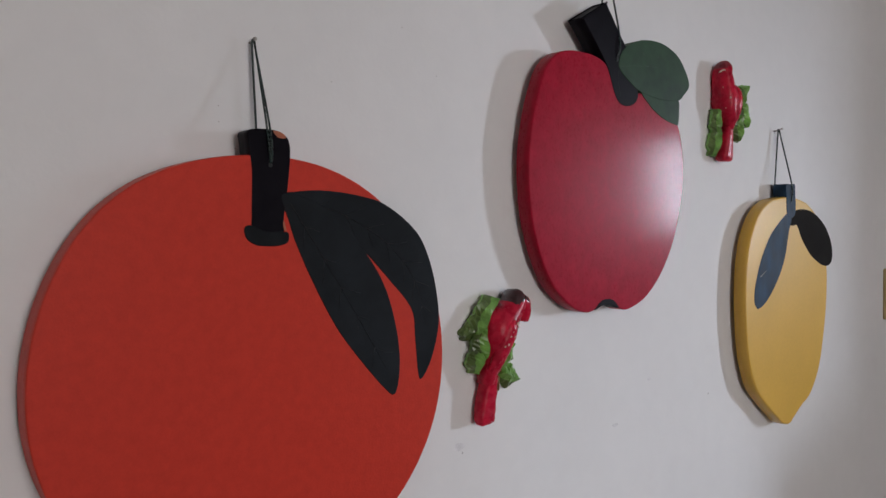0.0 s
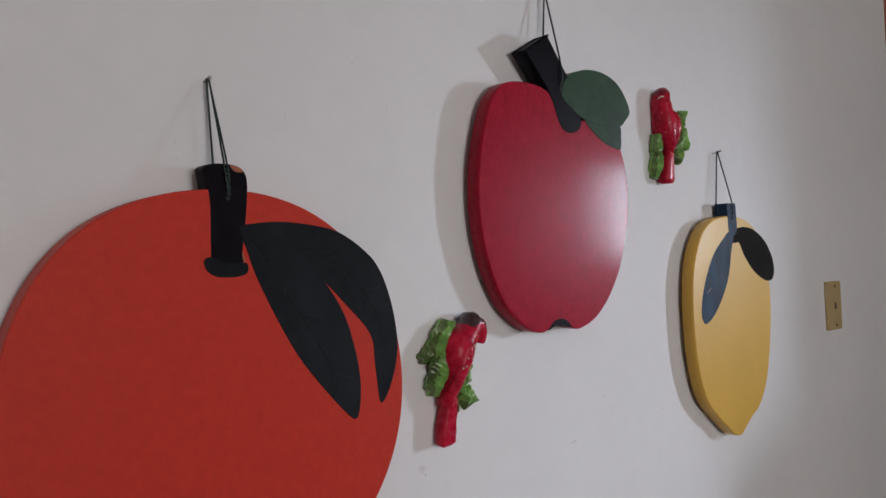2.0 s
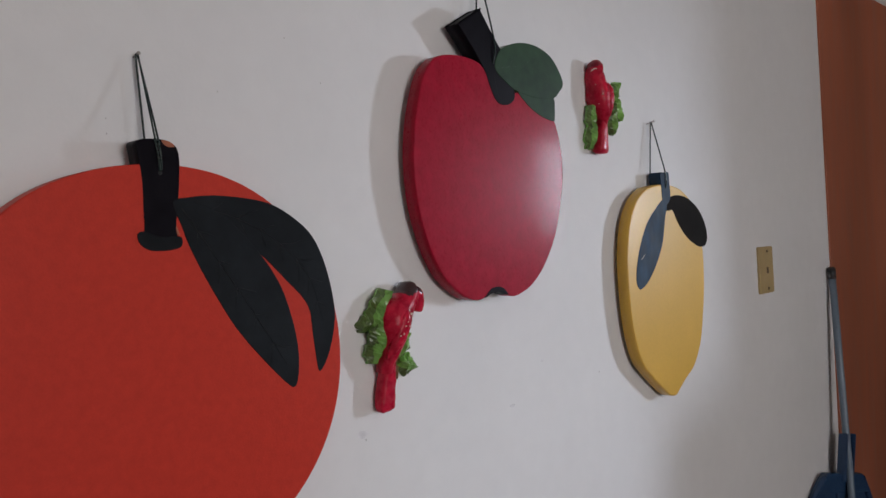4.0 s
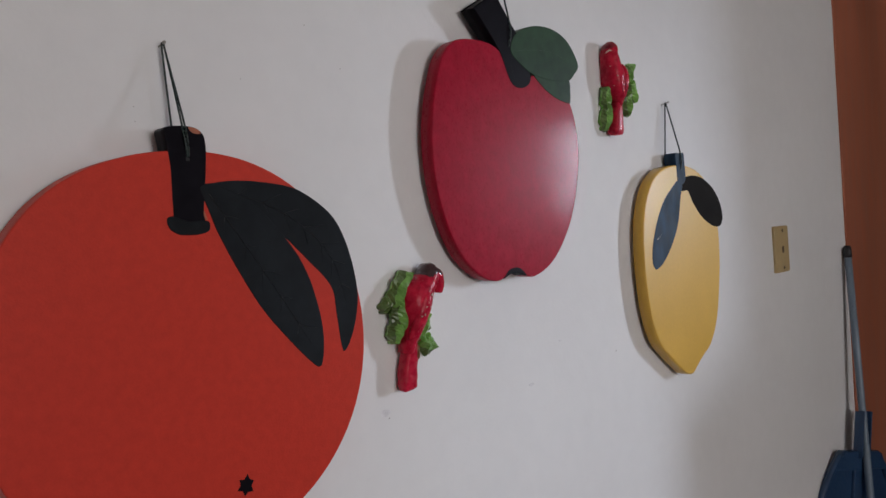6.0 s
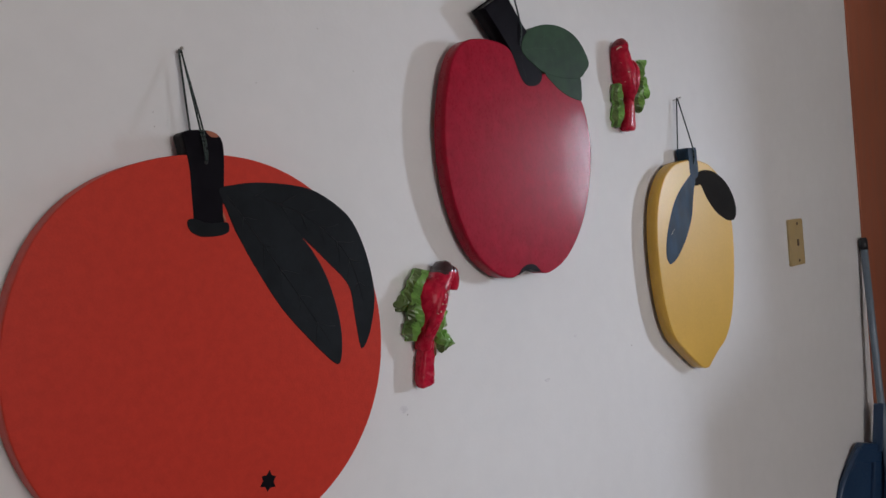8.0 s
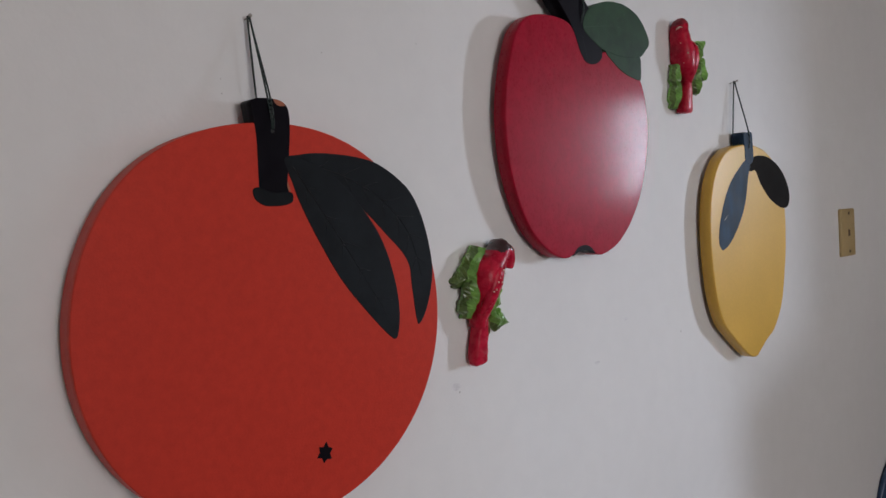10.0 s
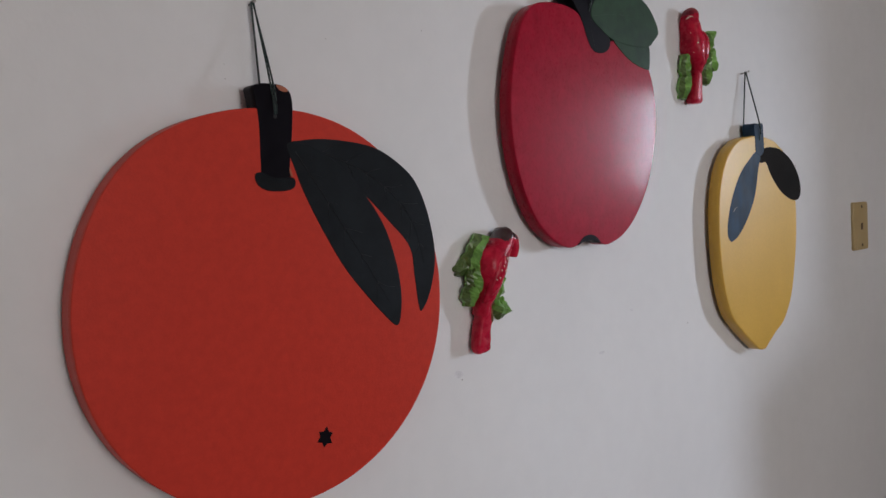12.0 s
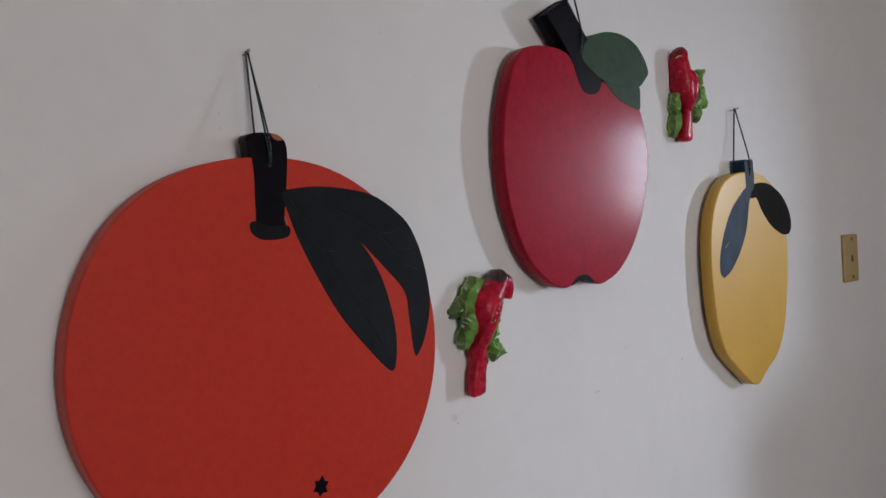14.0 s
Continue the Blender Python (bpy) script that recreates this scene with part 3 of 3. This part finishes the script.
def bird_leaning():
    cx, cz = 0.525, 1.222
    t = thing("bird_ornament", (cx, 0, cz), "glossy red moulded bird with dark head leaning over green leaves", "wall ornament", "moulded bird ornaments")
    body = [(0.5650, 0.022, 1.3070, 0.002, 0.002), (0.5645, 0.022, 1.3045, 0.0085, 0.009), (0.5625, 0.022, 1.2975, 0.0135, 0.0145), (0.5600, 0.022, 1.2880, 0.0155, 0.0165),
            (0.5515, 0.022, 1.2780, 0.0165, 0.0185), (0.5385, 0.022, 1.2650, 0.0235, 0.0215), (0.5325, 0.022, 1.2500, 0.0230, 0.0215), (0.5295, 0.022, 1.2340, 0.0185, 0.0190),
            (0.5240, 0.021, 1.2150, 0.0125, 0.0145), (0.5170, 0.020, 1.2000, 0.0095, 0.0115), (0.5165, 0.018, 1.1880, 0.0090, 0.0100)]
    bm = body_of(body, cx, cz)
    # the face bends down to a blunt beak
    face = [(0.5615, 0.022, 1.2935, 0.0105, 0.0120), (0.5720, 0.023, 1.2890, 0.0110, 0.0120), (0.5770, 0.023, 1.2795, 0.0095, 0.0105), (0.5765, 0.023, 1.2700, 0.0085, 0.0090),
            (0.5755, 0.023, 1.2650, 0.0065, 0.0070), (0.5752, 0.023, 1.2635, 0.0020, 0.0025)]
    body_of(face, cx, cz, 18, 2.3, bm, 4)
    to_wall(bm, 0.020)
    roughen(bm, 0.0010, 90)
    roughen(bm, 0.0005, 260)
    paint_faces(bm, lambda c: 1 if c.z > 1.2905 - cz + 0.0022 * math.sin((c.x - 0.01) * 260) and c.x < 0.578 - cx else 0)
    part("bird", bm, (BIRDRED, BIRDDARK), t)
    wing = [(0.5440, 0.030, 1.2735, 0.0020, 0.0030), (0.5410, 0.036, 1.2660, 0.0085, 0.0080), (0.5360, 0.037, 1.2530, 0.0115, 0.0090), (0.5290, 0.0355, 1.2370, 0.0105, 0.0082),
            (0.5190, 0.032, 1.2190, 0.0070, 0.0060), (0.5120, 0.028, 1.2060, 0.0025, 0.0030)]
    bm = body_of(wing, cx, cz, 22, 2.2)
    feathered(bm, 0.034)
    roughen(bm, 0.0008, 200)
    part("wing", bm, BIRDRED, t)
    tail = [(0.5220, 0.018, 1.2020, 0.0080, 0.0090), (0.5215, 0.016, 1.1860, 0.0098, 0.0092), (0.5180, 0.015, 1.1640, 0.0122, 0.0090), (0.5155, 0.015, 1.1450, 0.0128, 0.0085),
            (0.5150, 0.015, 1.1385, 0.0115, 0.0075), (0.5152, 0.015, 1.1355, 0.0080, 0.0050)]
    bm = to_wall(body_of(tail, cx, cz, 24, 3.4), 0.014)
    feathered(bm, 1.0, 0.0006)
    roughen(bm, 0.0007, 150)
    part("tail", bm, BIRDRED, t)
    # small cream beads along the wing
    flecks = bmesh.new()
    rng = random.Random(2)
    for x, z in ((0.5425, 1.2645), (0.5445, 1.2600), (0.5345, 1.2545), (0.5305, 1.2490), (0.5265, 1.2390), (0.5205, 1.2370), (0.5375, 1.2480)):
        bmesh.ops.create_icosphere(flecks, subdivisions=2, radius=1.0, matrix=Matrix.Translation((x + 0.002 - cx, -0.0450, z - cz))
                                   @ Matrix.Rotation(0.5, 4, "Y") @ Matrix.Diagonal((rng.uniform(0.0007, 0.0012), 0.0012, rng.uniform(0.0010, 0.0020), 1)))
    part("pale_flecks", flecks, CREAM, t)
    for k, (x, d, z, a, l, w, tl, fold) in enumerate((
            (0.531, 0.026, 1.296, 236, 0.054, 0.036, 2, (0.40, 0.50)), (0.509, 0.027, 1.261, 276, 0.045, 0.034, 2, (0.42, 0.50)), (0.507, 0.024, 1.233, 262, 0.032, 0.032, 2, (0.42, 0.50)),
            (0.517, 0.016, 1.262, 200, 0.036, 0.026, 2, (0.40, 0.40)))):
        moulded_leaf(x - cx, d, z - cz, a, l, w, tl, k + 1, t, LEAFGREEN if k < 3 else LEAFOLIVE, 0.008, fold)
    for k, (x, d, z, a, l, w, tl, mat, th) in enumerate((
            (0.548, 0.016, 1.203, 55, 0.038, 0.030, 6, LEAFGREEN, 0.013), (0.550, 0.016, 1.197, -20, 0.032, 0.032, 6, LEAFGREEN, 0.013),
            (0.541, 0.010, 1.203, -80, 0.030, 0.022, 4, LEAFRUST, 0.009), (0.537, 0.008, 1.206, -25, 0.028, 0.018, 2, LEAFRUST, 0.007))):
        moulded_leaf(x - cx, d, z - cz, a, l, w, tl, k + 11, t, mat, th)
    base = [(0.525, 0.004, 1.286, 0.010, 0.0045), (0.522, 0.004, 1.25, 0.016, 0.0045), (0.530, 0.004, 1.215, 0.018, 0.0045), (0.528, 0.005, 1.185, 0.008, 0.0060)]
    part("backing", body_of(base, cx, cz, 16), BARK, t)


def bird_upright():
    cx, cz = 1.06, 1.585
    t = thing("bird_ornament", (cx, 0, cz), "glossy red moulded bird with cream beak upright on green leaves", "wall ornament", "moulded bird ornaments")
    body = [(1.0690, 0.020, 1.6715, 0.002, 0.002), (1.0685, 0.020, 1.6690, 0.0075, 0.0085), (1.0675, 0.020, 1.6610, 0.0118, 0.0135), (1.0660, 0.020, 1.6470, 0.0130, 0.0150),
            (1.0680, 0.020, 1.6330, 0.0155, 0.0170), (1.0725, 0.020, 1.6150, 0.0195, 0.0195), (1.0735, 0.020, 1.6000, 0.0200, 0.0200), (1.0760, 0.020, 1.5850, 0.0170, 0.0180),
            (1.0790, 0.019, 1.5680, 0.0110, 0.0140), (1.0800, 0.018, 1.5560, 0.0070, 0.0100)]
    bm = body_of(body, cx, cz)
    to_wall(bm, 0.018)
    roughen(bm, 0.0010, 90)
    roughen(bm, 0.0005, 260)
    paint_faces(bm, lambda c: 1 if c.z > 1.659 - cz + 0.0016 * math.sin(c.x * 300) else 0)
    part("bird", bm, (BIRDRED, BIRDCAP), t)
    wing = [(1.0830, 0.030, 1.6300, 0.0025, 0.0035), (1.0860, 0.032, 1.6180, 0.0085, 0.0080), (1.0865, 0.032, 1.5990, 0.0100, 0.0090), (1.0840, 0.030, 1.5780, 0.0065, 0.0070), (1.0810, 0.027, 1.5620, 0.0022, 0.0030)]
    bm = body_of(wing, cx, cz, 20, 2.2)
    feathered(bm, 0.030, 0.0006)
    part("wing", bm, BIRDRED, t)
    tail = [(1.0790, 0.020, 1.5680, 0.0060, 0.0070), (1.0785, 0.019, 1.5500, 0.0095, 0.0090), (1.0780, 0.017, 1.5250, 0.0130, 0.0095), (1.0775, 0.016, 1.5090, 0.0150, 0.0095), (1.0775, 0.016, 1.5030, 0.0120, 0.0065)]
    bm = to_wall(body_of(tail, cx, cz, 20, 3.0), 0.015)
    # light on the tail's right facet is put into its colour
    paint_faces(bm, lambda c: 1 if c.x > 1.0765 - cx + 0.0009 * math.sin(c.z * 300) else 0)
    part("tail", bm, (BIRDRED, BIRDLIT), t, "tail with its lit side painted paler pink-red")
    beak = body_of([(1.0535, 0.0310, 1.6520, 0.0005, 0.0008), (1.0500, 0.0295, 1.6530, 0.0011, 0.0013), (1.0475, 0.0260, 1.6510, 0.0012, 0.0013), (1.0465, 0.0225, 1.6485, 0.0005, 0.0007)], cx, cz, 10, 2.0, None, 3)
    part("beak", beak, CREAM, t, "small cream beak")
    flecks = bmesh.new()
    for x, d, z, r in ((1.0850, 0.0405, 1.6210, 0.0013), (1.0890, 0.0395, 1.6175, 0.0012), (1.0865, 0.0412, 1.6120, 0.0010), (1.0600, 0.0365, 1.6070, 0.0014), (1.0700, 0.0372, 1.6300, 0.0009), (1.0540, 0.0260, 1.6250, 0.0010),
                       (1.0555, 0.0300, 1.5900, 0.0009)):
        bmesh.ops.create_icosphere(flecks, subdivisions=1, radius=r, matrix=Matrix.Translation((x - cx, -d, z - cz)))
    part("pale_flecks", flecks, CREAM, t)
    for k, (x, d, z, a, l, w, tl, fold) in enumerate((
            (1.058, 0.022, 1.590, 268, 0.042, 0.026, 1, (0.45, 0.45)), (1.061, 0.022, 1.556, 258, 0.046, 0.032, 1, (0.42, 0.45)), (1.069, 0.019, 1.552, 278, 0.042, 0.026, 1, (0.35, 0.45)))):
        moulded_leaf(x - cx, d, z - cz, a, l, w, tl, k + 21, t, LEAFGREEN, 0.007, fold)
    for k, (x, d, z, a, l, w, tl, mat, th) in enumerate((
            (1.140, 0.014, 1.602, 62, 0.044, 0.032, 6, LEAFGREEN, 0.010), (1.153, 0.014, 1.610, -76, 0.042, 0.034, 6, LEAFGREEN, 0.010), (1.142, 0.014, 1.588, -98, 0.046, 0.032, 6, LEAFGREEN, 0.010))):
        moulded_leaf(x - cx, d, z - cz, a, l, w, tl, k + 31, t, mat, th)
    base = [(1.120, 0.004, 1.610, 0.014, 0.0045), (1.098, 0.004, 1.58, 0.030, 0.0045), (1.082, 0.004, 1.545, 0.024, 0.0045), (1.078, 0.004, 1.52, 0.014, 0.0045)]
    part("backing", body_of(base, cx, cz, 16), BARK, t)


bird_leaning()
bird_upright()


# ---- cover plate ----
def cover_plate():
    x0, x1, z0, z1 = 1.765, 1.845, 1.1855, 1.3005
    t = thing("cover_plate", ((x0 + x1) / 2, 0, (z0 + z1) / 2), "aged ivory plastic switch cover plate with two screws", "wall plate")
    w, h = (x1 - x0) / 2, (z1 - z0) / 2
    rim = []
    for sx, sz, a0 in ((1, 1, 0), (-1, 1, 90), (-1, -1, 180), (1, -1, 270)):
        for k in range(5):
            a = radians(a0 + 22.5 * k)
            rim.append(Vector((sx * (w - 0.005) + 0.005 * math.cos(a), sz * (h - 0.005) + 0.005 * math.sin(a))))
    part("plate", board(rim, 0.0, 0.0075, 0.003, 4), PLATE, t)
    for z in (0.046, -0.046):
        bm = bmesh.new()
        bmesh.ops.create_cone(bm, cap_ends=True, segments=16, radius1=0.0042, radius2=0.0030, depth=0.0016, matrix=Matrix.Translation((0.004, -0.0079, z)) @ Matrix.Rotation(radians(90), 4, "X"))
        add_box(bm, (0.004 - 0.0032, -0.0091, z - 0.0005), (0.004 + 0.0032, -0.0080, z + 0.0005))
        part("screw", bm, HOLE, t, "dark screw head")
    part("toggle_slot", box((-0.002, -0.0086, -0.009), (0.008, -0.006, 0.007), 0.0008), HOLE, t, "small worn slot")


cover_plate()


# ---- broom and dustpan ----
def broom():
    top, foot = Vector((2.234, -0.0135, 1.223)), Vector((2.097, -0.100, 0.045))
    t = thing("broom", (foot.x, foot.y, 0), "broom with a grey-blue steel stick leaning on the wall", "broom")
    o = t.location
    d = (top - foot).normalized()
    bm = bmesh.new()
    cord([foot - o, (foot + top) / 2 - o, top - d * 0.03 - o], 0.0098, bm, 20, 2)
    stick = part("stick", bm, STICK, t)
    bm = bmesh.new()
    cord([top - d * 0.034 - o, top - d * 0.004 - o], 0.0112, bm, 20, 2)
    cord([top - d * 0.004 - o, top - o], 0.0092, bm, 20, 1)
    part("end_cap", bm, CAP, stick, "black plastic end cap")
    part("head", box((-0.14, -0.025, 0.05), (0.14, 0.025, 0.10), 0.01), BLUEPLASTIC, t, "blue plastic broom head")
    part("bristles", box((-0.13, -0.02, 0.0), (0.13, 0.02, 0.052), 0.006), BRISTLE, t)
    return top, foot


def dustpan(top, foot):
    """A flared pan behind the broom's stick, its handle clipped to the stick and one edge turned to the wall."""
    at = foot + (top - foot) * ((0.655 - foot.z) / (top.z - foot.z))
    t = thing("dustpan", at, "dark blue plastic dustpan clipped upright to the broom stick", "dustpan")
    t.rotation_euler = (0, radians(12), radians(-8))
    bm = bmesh.new()
    add_box(bm, (-0.024, 0.011, -0.02), (0.024, 0.026, 0.108), 0.004)
    for x in (-0.024, 0.019):
        add_box(bm, (x, -0.002, -0.02), (x + 0.005, 0.013, 0.110), 0.0015)
    part("handle", bm, BLUEPLASTIC, t, "short channel-shaped handle")
    side = [(0.096, 0.000), (0.114, -0.012), (0.150, -0.052), (0.196, -0.112), (0.210, -0.180), (0.214, -0.300)]
    outline = [Vector((-x, z)) for x, z in side] + [Vector((x, z)) for x, z in side[::-1]]
    bm = board(outline, -0.030, -0.022, 0.002, 2)
    part("pan", bm, BLUEPLASTIC, t)
    hood = [Vector((-x, z)) for x, z in side[:3]] + [Vector((x, z)) for x, z in side[2::-1]]
    part("hood", board(hood, -0.024, -0.009, 0.004, 3), BLUEPLASTIC, t, "raised hood along the pan's top")
    for s in (-1, 1):
        bm = bmesh.new()
        cord([(s * (x - 0.004), 0.017, z) for x, z in side[1:]], 0.0085, bm, 12, 4)
        part("rim", bm, BLUEPLASTIC, t, "raised rounded rim")
    part("spine", box((-0.030, 0.012, -0.300), (0.030, 0.024, -0.040), 0.004), BLUEPLASTIC, t, "raised middle rib")


dustpan(*broom())
